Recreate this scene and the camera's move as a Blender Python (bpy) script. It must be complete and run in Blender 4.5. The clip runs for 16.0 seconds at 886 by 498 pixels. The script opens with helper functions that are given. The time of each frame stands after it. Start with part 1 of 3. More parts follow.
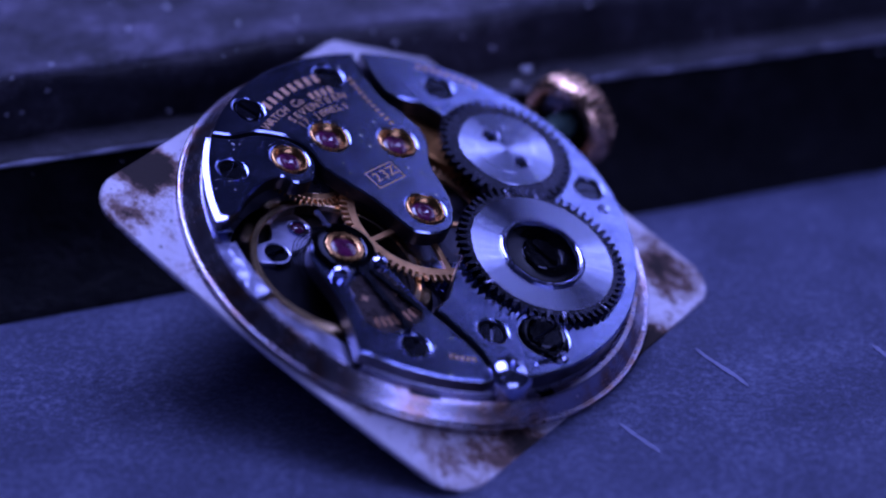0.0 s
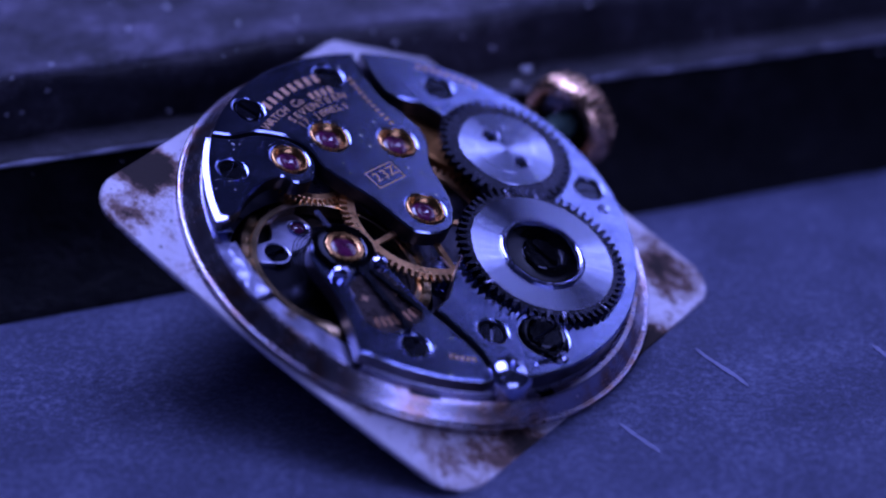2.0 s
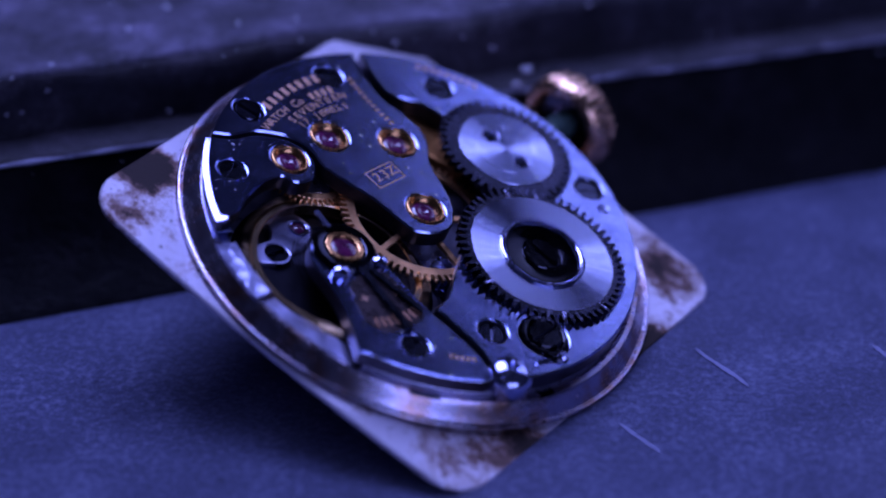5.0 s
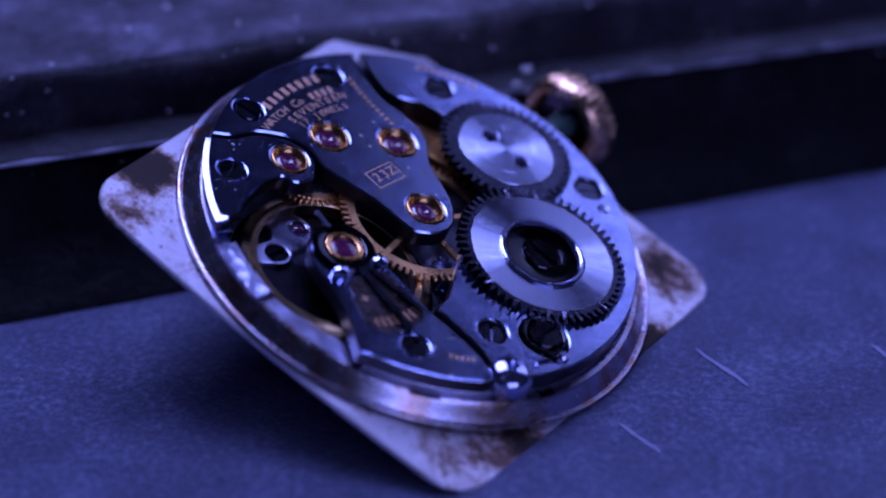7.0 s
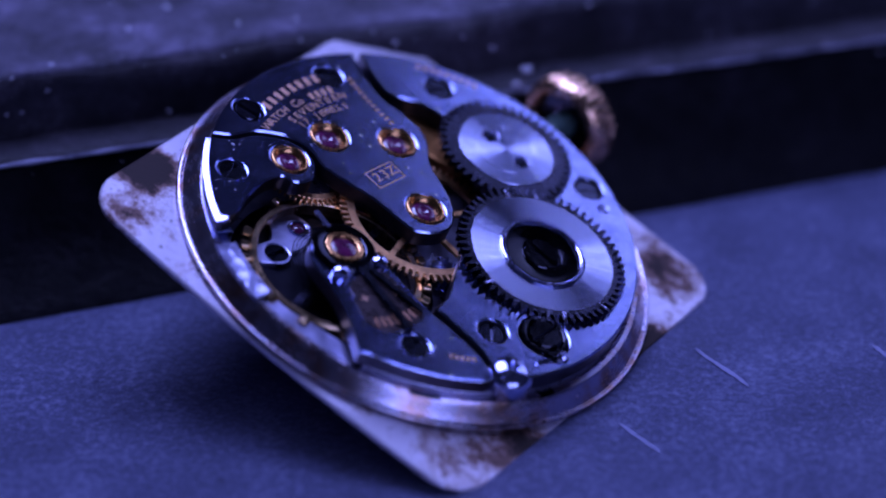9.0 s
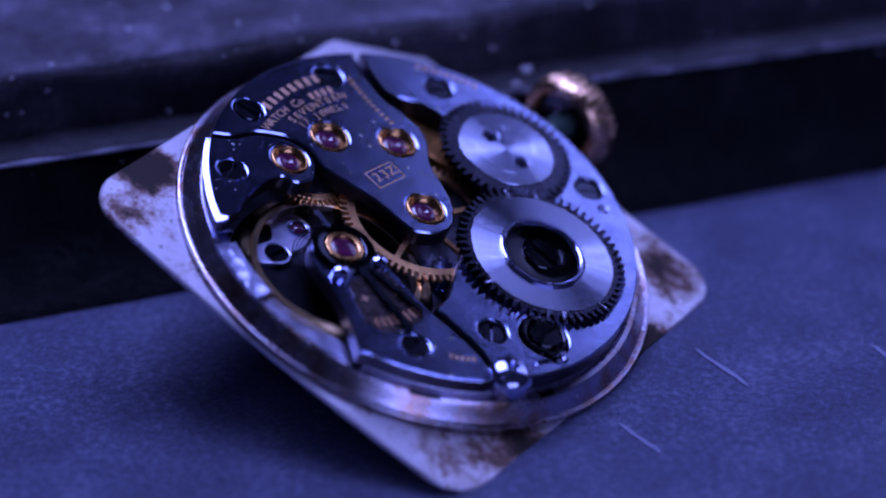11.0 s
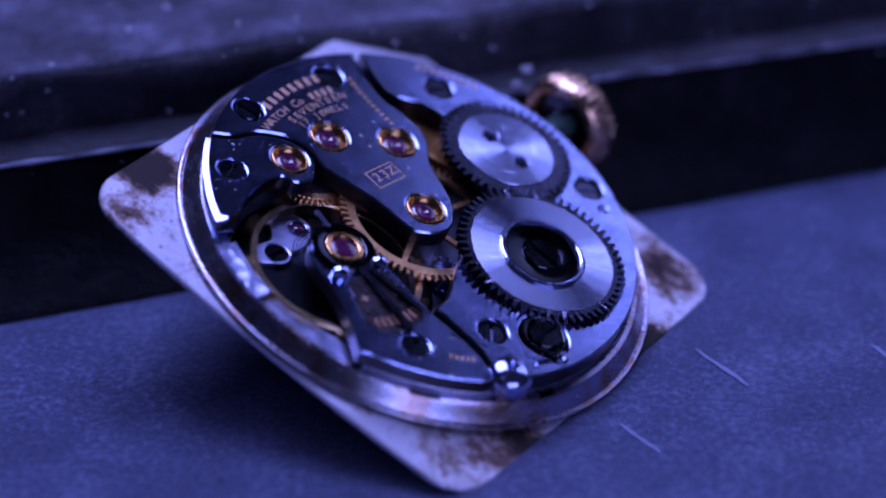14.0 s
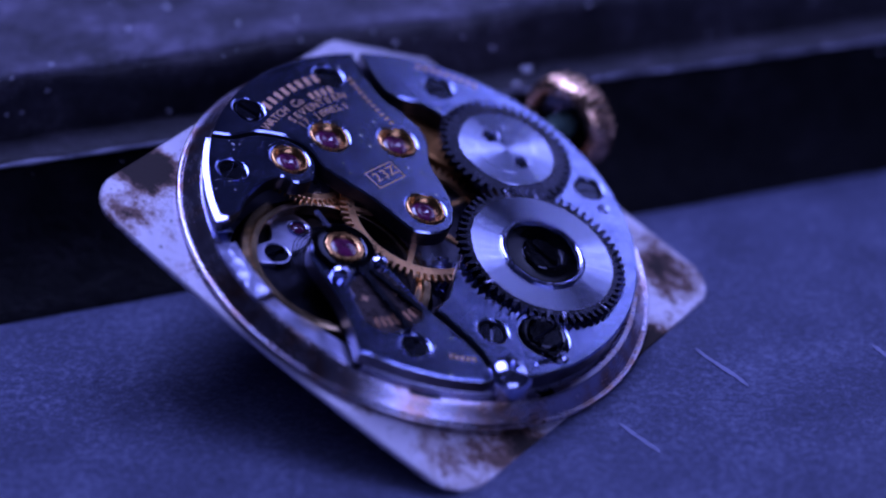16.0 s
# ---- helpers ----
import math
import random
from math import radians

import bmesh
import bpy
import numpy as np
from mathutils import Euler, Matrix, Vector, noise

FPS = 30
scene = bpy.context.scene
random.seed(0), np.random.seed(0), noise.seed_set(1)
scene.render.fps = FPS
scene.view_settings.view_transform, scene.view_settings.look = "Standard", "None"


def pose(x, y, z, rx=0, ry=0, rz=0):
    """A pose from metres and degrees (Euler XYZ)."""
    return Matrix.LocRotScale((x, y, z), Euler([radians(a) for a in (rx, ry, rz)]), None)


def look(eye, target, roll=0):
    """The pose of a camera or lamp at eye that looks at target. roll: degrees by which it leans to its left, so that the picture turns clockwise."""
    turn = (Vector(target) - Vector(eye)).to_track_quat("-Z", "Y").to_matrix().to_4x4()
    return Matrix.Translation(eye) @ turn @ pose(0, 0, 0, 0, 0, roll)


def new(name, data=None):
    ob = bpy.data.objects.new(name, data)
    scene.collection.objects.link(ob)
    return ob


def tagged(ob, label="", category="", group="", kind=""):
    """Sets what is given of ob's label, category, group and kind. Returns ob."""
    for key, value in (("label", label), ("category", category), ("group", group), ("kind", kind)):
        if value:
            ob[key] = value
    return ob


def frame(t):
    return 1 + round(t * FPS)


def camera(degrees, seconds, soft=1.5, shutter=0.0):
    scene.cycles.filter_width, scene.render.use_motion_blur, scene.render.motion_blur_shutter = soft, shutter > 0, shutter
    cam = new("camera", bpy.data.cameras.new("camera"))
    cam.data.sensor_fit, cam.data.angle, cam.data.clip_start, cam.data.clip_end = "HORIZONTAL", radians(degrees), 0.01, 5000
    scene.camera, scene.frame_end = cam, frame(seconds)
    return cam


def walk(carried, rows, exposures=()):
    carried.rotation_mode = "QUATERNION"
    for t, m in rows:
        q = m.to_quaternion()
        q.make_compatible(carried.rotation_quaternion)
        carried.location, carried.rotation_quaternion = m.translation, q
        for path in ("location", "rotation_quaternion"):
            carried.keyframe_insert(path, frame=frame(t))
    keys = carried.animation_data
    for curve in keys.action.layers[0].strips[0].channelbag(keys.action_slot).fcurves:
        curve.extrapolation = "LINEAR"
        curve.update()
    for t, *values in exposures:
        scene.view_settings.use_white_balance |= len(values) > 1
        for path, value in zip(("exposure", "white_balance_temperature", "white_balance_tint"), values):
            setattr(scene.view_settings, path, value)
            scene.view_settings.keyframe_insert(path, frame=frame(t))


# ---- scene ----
MM = 0.001
SECONDS = 16.0

# ---- camera: a macro lens on a stand ----
EYE = Vector((1.166, -141.634, 85.309)) * MM
DOWN = radians(29.52)
AXIS = Vector((0, math.cos(DOWN), -math.sin(DOWN)))
cam = camera(16.225, SECONDS, soft=2.1, shutter=0.5)
cam.data.dof.use_dof = True
cam.data.dof.focus_distance = 0.1605
cam.data.dof.aperture_fstop = 20
SHOT = look(EYE, EYE + AXIS)
# the lamps waver a little
WAVER = [
    (0.0, -0.09), (0.5, 0.14), (1.0, 0.01), (1.5, 0.16), (2.0, -0.09), (2.5, -0.09), (3.0, 0.14), (3.5, 0.06), (4.0, -0.09),
    (6.5, -0.09), (7.0, -0.09), (7.5, 0.01), (8.0, 0.01), (8.5, 0.01), (9.0, 0.06), (11.5, -0.09), (12.0, -0.04), (12.5, -0.01),
    (13.0, -0.04), (13.5, 0.06), (14.0, 0.09), (14.5, 0.01), (15.0, -0.14), (15.5, 0.06), (16.0, -0.04),
]
walk(cam, [(0.0, SHOT), (SECONDS, SHOT)], WAVER)

# ---- light: a dim blue room, a soft lamp overhead, a wide one beyond the watch, a small one in front ----
world = bpy.data.worlds.new("dim_room")
scene.world = world
world.use_nodes = True
world.node_tree.nodes["Background"].inputs["Color"].default_value = (0.25, 0.30, 1.0, 1)
world.node_tree.nodes["Background"].inputs["Strength"].default_value = 0.022


def softbox(name, place, aim, wide, high, watts, colour, roll=0):
    data = bpy.data.lights.new(name, "AREA")
    data.shape, data.size, data.size_y, data.energy, data.color = "RECTANGLE", wide, high, watts, colour
    ob = new(name, data)
    ob.matrix_world = look(Vector(place), Vector(aim), roll)
    return ob


LAMP_BLUE = (0.302, 0.345, 1.0)
softbox("overhead_soft_lamp", (-0.04, 0.12, 0.33), (0, 0, 0), 0.20, 0.20, 1.98, LAMP_BLUE)


def from_watch(azimuth, height, away):
    """A place seen from the watch at these angles."""
    a, e = radians(azimuth), radians(height)
    return Vector((away * math.cos(e) * math.cos(a), away * math.cos(e) * math.sin(a), 0.0076 + away * math.sin(e)))


softbox("window_soft_lamp", from_watch(43.5, 24.5, 0.30), (0, 0, 0.0076), 0.17, 0.16, 0.21, LAMP_BLUE, 12)
softbox("front_soft_lamp", from_watch(-56, 22, 0.30), (0, 0, 0.0076), 0.20, 0.10, 0.28, LAMP_BLUE)


# ---- materials ----
def mat(name, colour, rough=0.4, metal=0.0, coat=0.0):
    m = bpy.data.materials.new(name)
    m.use_nodes = True
    b = m.node_tree.nodes["Principled BSDF"]
    b.inputs["Base Color"].default_value = (*colour, 1)
    b.inputs["Roughness"].default_value = rough
    b.inputs["Metallic"].default_value = metal
    b.inputs["Coat Weight"].default_value = coat
    return m, m.node_tree, b


def node(tree, kind, **values):
    n = tree.nodes.new(kind)
    for key, value in values.items():
        n.inputs[key].default_value = value
    return n


def coords(tree, scale=(1, 1, 1)):
    """Object coordinates in millimetres."""
    tc = tree.nodes.new("ShaderNodeTexCoord")
    mp = node(tree, "ShaderNodeMapping", Scale=tuple(1000 * s for s in scale))
    tree.links.new(tc.outputs["Object"], mp.inputs["Vector"])
    return mp.outputs["Vector"]


def noise_tex(tree, vec, scale, detail=4.0, rough=0.55):
    n = node(tree, "ShaderNodeTexNoise", Scale=scale, Detail=detail, Roughness=rough)
    tree.links.new(vec, n.inputs["Vector"])
    return n.outputs["Fac"]


def ramp(tree, fac, stops):
    r = tree.nodes.new("ShaderNodeValToRGB")
    while len(r.color_ramp.elements) < len(stops):
        r.color_ramp.elements.new(0.5)
    for e, (pos, col) in zip(r.color_ramp.elements, stops):
        e.position, e.color = pos, (*col, 1) if len(col) == 3 else col
    tree.links.new(fac, r.inputs["Fac"])
    return r.outputs["Color"]


def grey(v):
    return (v, v, v)


def bump(tree, b, height, strength, distance):
    n = node(tree, "ShaderNodeBump", Strength=strength, Distance=distance * MM)
    tree.links.new(height, n.inputs["Height"])
    tree.links.new(n.outputs["Normal"], b.inputs["Normal"])


def metal(name, colour, rough, grain=(1, 1, 1), grain_scale=3.0, spread=0.12, relief=0.05, tarnish=None):
    """Metal with grain in its gloss, fine relief and smudges."""
    m, tree, b = mat(name, colour, rough, 1.0)
    fine = noise_tex(tree, coords(tree, grain), grain_scale, 5)
    smudge = noise_tex(tree, coords(tree), 0.35, 4)
    mix = node(tree, "ShaderNodeMath")
    mix.operation = "MULTIPLY"
    tree.links.new(fine, mix.inputs[0])
    tree.links.new(smudge, mix.inputs[1])
    lo, hi = max(0.03, rough - spread), rough + spread
    tree.links.new(ramp(tree, mix.outputs[0], [(0.1, grey(lo)), (0.45, grey(hi))]), b.inputs["Roughness"])
    bump(tree, b, fine, relief, 0.02)
    dull = tuple(c * 0.62 for c in colour) if tarnish is None else tarnish
    tree.links.new(ramp(tree, noise_tex(tree, coords(tree), 0.6, 6, 0.65), [(0.34, dull), (0.55, colour)]), b.inputs["Base Color"])
    return m


NICKEL = metal("brushed_nickel", (0.42, 0.47, 0.80), 0.13, (0.25, 9, 1), 4.0, 0.05, 0.12, (0.27, 0.31, 0.58))
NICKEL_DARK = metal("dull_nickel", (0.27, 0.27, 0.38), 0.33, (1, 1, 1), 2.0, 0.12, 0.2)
MATTE_NICKEL = metal("matt_nickel", (0.46, 0.46, 0.68), 0.36, (1, 1, 1), 1.6, 0.10, 0.5)
POLISH = metal("polished_steel", (0.55, 0.58, 0.90), 0.17, (1, 1, 1), 3.0, 0.06, 0.03)
BLACK_STEEL = metal("black_polished_steel", (0.045, 0.045, 0.06), 0.13, (1, 1, 1), 3.0, 0.07, 0.04)
GEAR_STEEL = metal("dark_gear_steel", (0.075, 0.075, 0.115), 0.26, (1, 1, 1), 4.0, 0.10, 0.08)
BRASS = metal("gilt_brass", (1.0, 0.55, 0.25), 0.34, (1, 1, 1), 4.0, 0.10, 0.08)
BALANCE_GOLD = metal("pale_gilt_brass", (0.62, 0.43, 0.25), 0.24, (1, 1, 1), 3.0, 0.08, 0.06)
CHATON = metal("gold_setting", (0.70, 0.36, 0.14), 0.26, (1, 1, 1), 5.0, 0.06, 0.03)
CROWN_GOLD = metal("worn_rolled_gold", (0.88, 0.54, 0.34), 0.27, (1, 1, 1), 2.0, 0.06, 0.1, (0.26, 0.11, 0.05))
RING_STEEL = metal("turned_case_ring", (0.46, 0.43, 0.56), 0.26, (1, 1, 4), 1.5, 0.08, 0.12, (0.38, 0.22, 0.17))


def sunburst(name, colour, rough):
    """Steel brushed in rays from the part's own axis."""
    m, tree, b = mat(name, colour, rough, 1.0)
    t = tree.nodes.new("ShaderNodeTangent")
    t.direction_type, t.axis = "RADIAL", "Z"
    b.inputs["Anisotropic"].default_value = 1.0
    b.inputs["Anisotropic Rotation"].default_value = 0.25
    tree.links.new(t.outputs["Tangent"], b.inputs["Tangent"])
    vec = coords(tree)
    grad = tree.nodes.new("ShaderNodeVectorMath")
    grad.operation = "LENGTH"
    tree.links.new(vec, grad.inputs[0])
    rings = node(tree, "ShaderNodeTexNoise", Scale=14.0, Detail=3.0)
    rings.noise_dimensions = "1D"
    tree.links.new(grad.outputs["Value"], rings.inputs["W"])
    ray = tree.nodes.new("ShaderNodeVectorMath")
    ray.operation = "NORMALIZE"
    flat = tree.nodes.new("ShaderNodeVectorMath")
    flat.operation = "MULTIPLY"
    flat.inputs[1].default_value = (1, 1, 0)
    tree.links.new(vec, flat.inputs[0])
    tree.links.new(flat.outputs["Vector"], ray.inputs[0])
    streak = noise_tex(tree, ray.outputs["Vector"], 16.0, 6, 0.75)
    tree.links.new(ramp(tree, streak, [(0.32, tuple(c * 0.70 for c in colour)), (0.66, colour)]), b.inputs["Base Color"])
    tree.links.new(ramp(tree, streak, [(0.3, grey(rough - 0.04)), (0.7, grey(rough + 0.05))]), b.inputs["Roughness"])
    bump(tree, b, rings.outputs["Fac"], 0.06, 0.01)
    return m


SUNBURST = sunburst("circular_brushed_steel", (0.62, 0.66, 0.94), 0.23)
SUNBURST_GREY = sunburst("grey_circular_brushed_steel", (0.54, 0.58, 0.85), 0.24)
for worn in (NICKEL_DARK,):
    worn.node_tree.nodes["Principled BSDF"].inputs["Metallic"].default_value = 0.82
WELL_DARK = metal("well_shade_black", (0.012, 0.012, 0.018), 0.45, (1, 1, 1), 3.0, 0.08, 0.2)
HUB_BLACK = metal("black_mirror_steel", (0.016, 0.016, 0.022), 0.16, (1, 1, 1), 3.0, 0.07, 0.04)


def ruby():
    m, tree, b = mat("synthetic_ruby", (0.34, 0.035, 0.16), 0.16, 0.0, 0.1)
    b.inputs["IOR"].default_value = 1.76
    b.inputs["Coat Roughness"].default_value = 0.12
    tree.links.new(ramp(tree, noise_tex(tree, coords(tree), 1.5, 2), [(0.3, (0.035, 0.004, 0.022)), (0.7, (0.10, 0.009, 0.06))]), b.inputs["Base Color"])
    return m


RUBY = ruby()


STAINS = ((-14.0, 2.7, 2.2, 0.40), (-15.4, -1.2, 2.0, 0.12), (0.6, -14.3, 2.4, 0.11), (3.0, -14.1, 1.9, 0.17), (12.4, -5.6, 2.6, 0.36), (10.3, -7.9, 2.4, 0.34), (4.8, -13.0, 1.5, 0.18), (15.3, 0.4, 2.2, 0.17), (14.6, 2.2, 1.8, 0.16))


def silver_plate():
    """Silvered back of the dial: matt silver, brown blots of tarnish where it was handled, a few dark spots."""
    m, tree, b = mat("stained_silver", (0.7, 0.66, 0.72), 0.42, 0.6)
    vec = coords(tree)
    cloud = noise_tex(tree, vec, 0.30, 6, 0.65)
    blot = noise_tex(tree, vec, 1.5, 8, 0.78)

    def fold(kind, a, c):
        n = tree.nodes.new("ShaderNodeMath")
        n.operation = kind
        for k, value in enumerate((a, c)):
            if isinstance(value, float):
                n.inputs[k].default_value = value
            else:
                tree.links.new(value, n.inputs[k])
        return n.outputs[0]

    dirt = fold("ADD", fold("MULTIPLY", cloud, 0.55), fold("MULTIPLY", blot, 0.5))
    for x, y, size, depth in STAINS:
        far = tree.nodes.new("ShaderNodeVectorMath")
        far.operation = "DISTANCE"
        far.inputs[1].default_value = (x, y, -2.56)
        tree.links.new(vec, far.inputs[0])
        near = node(tree, "ShaderNodeMapRange")
        near.interpolation_type = "SMOOTHSTEP"
        for slot, value in zip((1, 2, 3, 4), (size * 0.3, size * 1.35, depth, 0.0)):
            near.inputs[slot].default_value = value
        tree.links.new(far.outputs["Value"], near.inputs[0])
        dirt = fold("ADD", dirt, near.outputs[0])
    col = ramp(tree, dirt, [(0.55, (0.76, 0.72, 0.84)), (0.62, (0.50, 0.43, 0.47)), (0.70, (0.17, 0.10, 0.085)), (0.79, (0.025, 0.016, 0.014))])
    spots = ramp(tree, noise_tex(tree, vec, 2.2, 4, 0.6), [(0.29, (0.12, 0.08, 0.08)), (0.37, (1, 1, 1))])
    both = tree.nodes.new("ShaderNodeMix")
    both.data_type, both.blend_type = "RGBA", "MULTIPLY"
    both.inputs[0].default_value = 1.0
    tree.links.new(col, both.inputs[6])
    tree.links.new(spots, both.inputs[7])
    tree.links.new(both.outputs[2], b.inputs["Base Color"])
    tree.links.new(ramp(tree, dirt, [(0.55, grey(0.36)), (0.75, grey(0.62))]), b.inputs["Roughness"])
    bump(tree, b, noise_tex(tree, vec, 3.0, 6), 0.35, 0.06)
    return m


# bridge sides: the dark that they mirror is put into the colour
SHADED_SIDE = metal("shaded_side", (0.10, 0.095, 0.13), 0.38, (1, 1, 6), 2.0, 0.1, 0.2)
SILVER = silver_plate()


def perlage():
    """Nickel grained in small overlapping rounds."""
    m, tree, b = mat("pearled_nickel", (0.55, 0.56, 0.80), 0.42, 1.0)
    cells = node(tree, "ShaderNodeTexVoronoi", Scale=1.25)
    tree.links.new(coords(tree), cells.inputs["Vector"])
    bump(tree, b, cells.outputs["Distance"], 0.7, 0.2)
    tree.links.new(ramp(tree, noise_tex(tree, coords(tree), 2.5, 5), [(0.3, (0.22, 0.22, 0.36)), (0.6, (0.44, 0.45, 0.66))]), b.inputs["Base Color"])
    return m


PERLAGE = perlage()


def slate():
    m, tree, b = mat("dark_slate", (0.07, 0.075, 0.15), 0.62)
    vec = coords(tree)
    patches = noise_tex(tree, vec, 0.16, 6, 0.62)
    fine = noise_tex(tree, vec, 2.3, 9, 0.80)
    mix = node(tree, "ShaderNodeMath")
    mix.operation = "MULTIPLY_ADD"
    mix.inputs[1].default_value = 0.45
    tree.links.new(patches, mix.inputs[0])
    tree.links.new(fine, mix.inputs[2])
    half = node(tree, "ShaderNodeMath")
    half.operation = "MULTIPLY"
    half.inputs[1].default_value = 0.69
    tree.links.new(mix.outputs[0], half.inputs[0])
    tree.links.new(ramp(tree, half.outputs[0], [(0.36, (0.055, 0.063, 0.122)), (0.5, (0.130, 0.146, 0.29)), (0.64, (0.30, 0.33, 0.58))]), b.inputs["Base Color"])
    tree.links.new(ramp(tree, fine, [(0.3, grey(0.5)), (0.7, grey(0.75))]), b.inputs["Roughness"])
    bump(tree, b, half.outputs[0], 1.0, 0.8)
    return m


SLATE = slate()


def old_iron(name, dark, mid, light, shine):
    m, tree, b = mat(name, mid, 0.5, 0.0)
    vec = coords(tree)
    patches = noise_tex(tree, vec, 0.26, 9, 0.78)
    tree.links.new(ramp(tree, patches, [(0.36, dark), (0.52, mid), (0.70, light)]), b.inputs["Base Color"])
    b.inputs["Specular IOR Level"].default_value = shine
    tree.links.new(ramp(tree, noise_tex(tree, vec, 0.8, 5), [(0.3, grey(0.40)), (0.7, grey(0.72))]), b.inputs["Roughness"])
    bump(tree, b, noise_tex(tree, vec, 0.9, 7, 0.7), 0.7, 0.5)
    return m


# one iron in three tones: front shade and light on top are painted in
SHADED_IRON = old_iron("shaded_iron", (0.002, 0.002, 0.003), (0.006, 0.006, 0.008), (0.020, 0.017, 0.024), 0.12)
MID_IRON = old_iron("mid_iron", (0.006, 0.006, 0.009), (0.022, 0.020, 0.030), (0.085, 0.075, 0.10), 0.35)
LIT_IRON = old_iron("lit_grey_iron", (0.018, 0.017, 0.027), (0.065, 0.06, 0.095), (0.20, 0.18, 0.28), 0.4)
# pale metal for the strip that stands for the ledge edge's highlight
EDGE_IRON = metal("edge_highlight_iron", (0.34, 0.34, 0.46), 0.45, (1, 1, 1), 2.0, 0.12, 0.5, (0.06, 0.06, 0.09))
INK, _, _ = mat("gilt_engraving", (0.62, 0.35, 0.22), 0.45, 0.35)
FADED, _, _ = mat("faded_gilt", (0.42, 0.20, 0.11), 0.5, 0.3)
SCALE_BROWN = metal("dark_gilt_scale", (0.10, 0.075, 0.08), 0.30, (1, 1, 1), 2.0, 0.1, 0.15)
OLD_BRASS = metal("tarnished_brass", (0.36, 0.17, 0.06), 0.42, (1, 1, 1), 3.0, 0.10, 0.1)
CHALK, _, _ = mat("pale_scratch", (0.19, 0.20, 0.34), 0.8)
DUST, _, _ = mat("pale_dust", (0.5, 0.5, 0.6), 0.6)
STEM_GREEN, _, _ = mat("green_oxide", (0.06, 0.11, 0.10), 0.6)


# ---- mesh helpers, in millimetres ----
def mesh_from(name, bm, smooth=35):
    me = bpy.data.meshes.new(name)
    bmesh.ops.recalc_face_normals(bm, faces=bm.faces)
    for v in bm.verts:
        v.co *= MM
    bm.normal_update()
    for f in bm.faces:
        f.smooth = True
    for e in bm.edges:
        level = [abs(f.normal.z) > 0.9998 for f in e.link_faces]
        e.smooth = len(level) == 2 and level[0] == level[1] and e.calc_face_angle(0) < radians(smooth)
    bm.to_mesh(me)
    bm.free()
    return me


def part(name, bm, material, parent, label="", at=(0, 0, 0), turn=0.0, smooth=35):
    me = mesh_from(name, bm, smooth) if isinstance(bm, bmesh.types.BMesh) else bm
    if not me.materials:
        me.materials.append(material)
    ob = new(name, me)
    ob.parent = parent
    ob.matrix_basis = pose(at[0] * MM, at[1] * MM, at[2] * MM, 0, 0, turn)
    if label:
        tagged(ob, label)
    return ob


def darken_sides(ob, material):
    """Gives a bridge's upright sides a rougher metal, darkened for the dark they mirror."""
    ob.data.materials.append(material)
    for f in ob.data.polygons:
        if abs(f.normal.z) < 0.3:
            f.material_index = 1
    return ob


def arc(cx, cy, r, a0, a1, n):
    return [(cx + r * math.cos(radians(a0 + (a1 - a0) * i / n)), cy + r * math.sin(radians(a0 + (a1 - a0) * i / n))) for i in range(n + 1)]


def spline(pts, steps=5):
    """A smooth line through a few points."""
    out = []
    p = [pts[0], *pts, pts[-1]]
    for i in range(1, len(p) - 2):
        for k in range(steps):
            t = k / steps
            out.append(tuple(0.5 * (2 * p[i][j] + (p[i + 1][j] - p[i - 1][j]) * t + (2 * p[i - 1][j] - 5 * p[i][j] + 4 * p[i + 1][j] - p[i + 2][j]) * t * t
                                    + (3 * p[i][j] - p[i - 1][j] - 3 * p[i + 1][j] + p[i + 2][j]) * t ** 3) for j in (0, 1)))
    out.append(pts[-1])
    return out


def inset(loop, d):
    """The loop moved inwards by d; loops run against the clock."""
    n, out = len(loop), []
    for i in range(n):
        a, b, c = Vector(loop[i - 1]), Vector(loop[i]), Vector(loop[(i + 1) % n])
        e1, e2 = (b - a).normalized(), (c - b).normalized()
        n1, n2 = Vector((-e1.y, e1.x)), Vector((-e2.y, e2.x))
        m = n1 + n2
        m = m / max(m.dot(m) / 2, 0.35) if m.length > 1e-6 else n1
        out.append(tuple(b + m * d))
    return out


def clean(loop, gap=0.02):
    out = []
    for q in loop:
        if not out or (Vector(q) - Vector(out[-1])).length > gap:
            out.append(q)
    if (Vector(out[0]) - Vector(out[-1])).length <= gap:
        out.pop()
    area = sum(out[i - 1][0] * out[i][1] - out[i][0] * out[i - 1][1] for i in range(len(out)))
    return out if area > 0 else out[::-1]


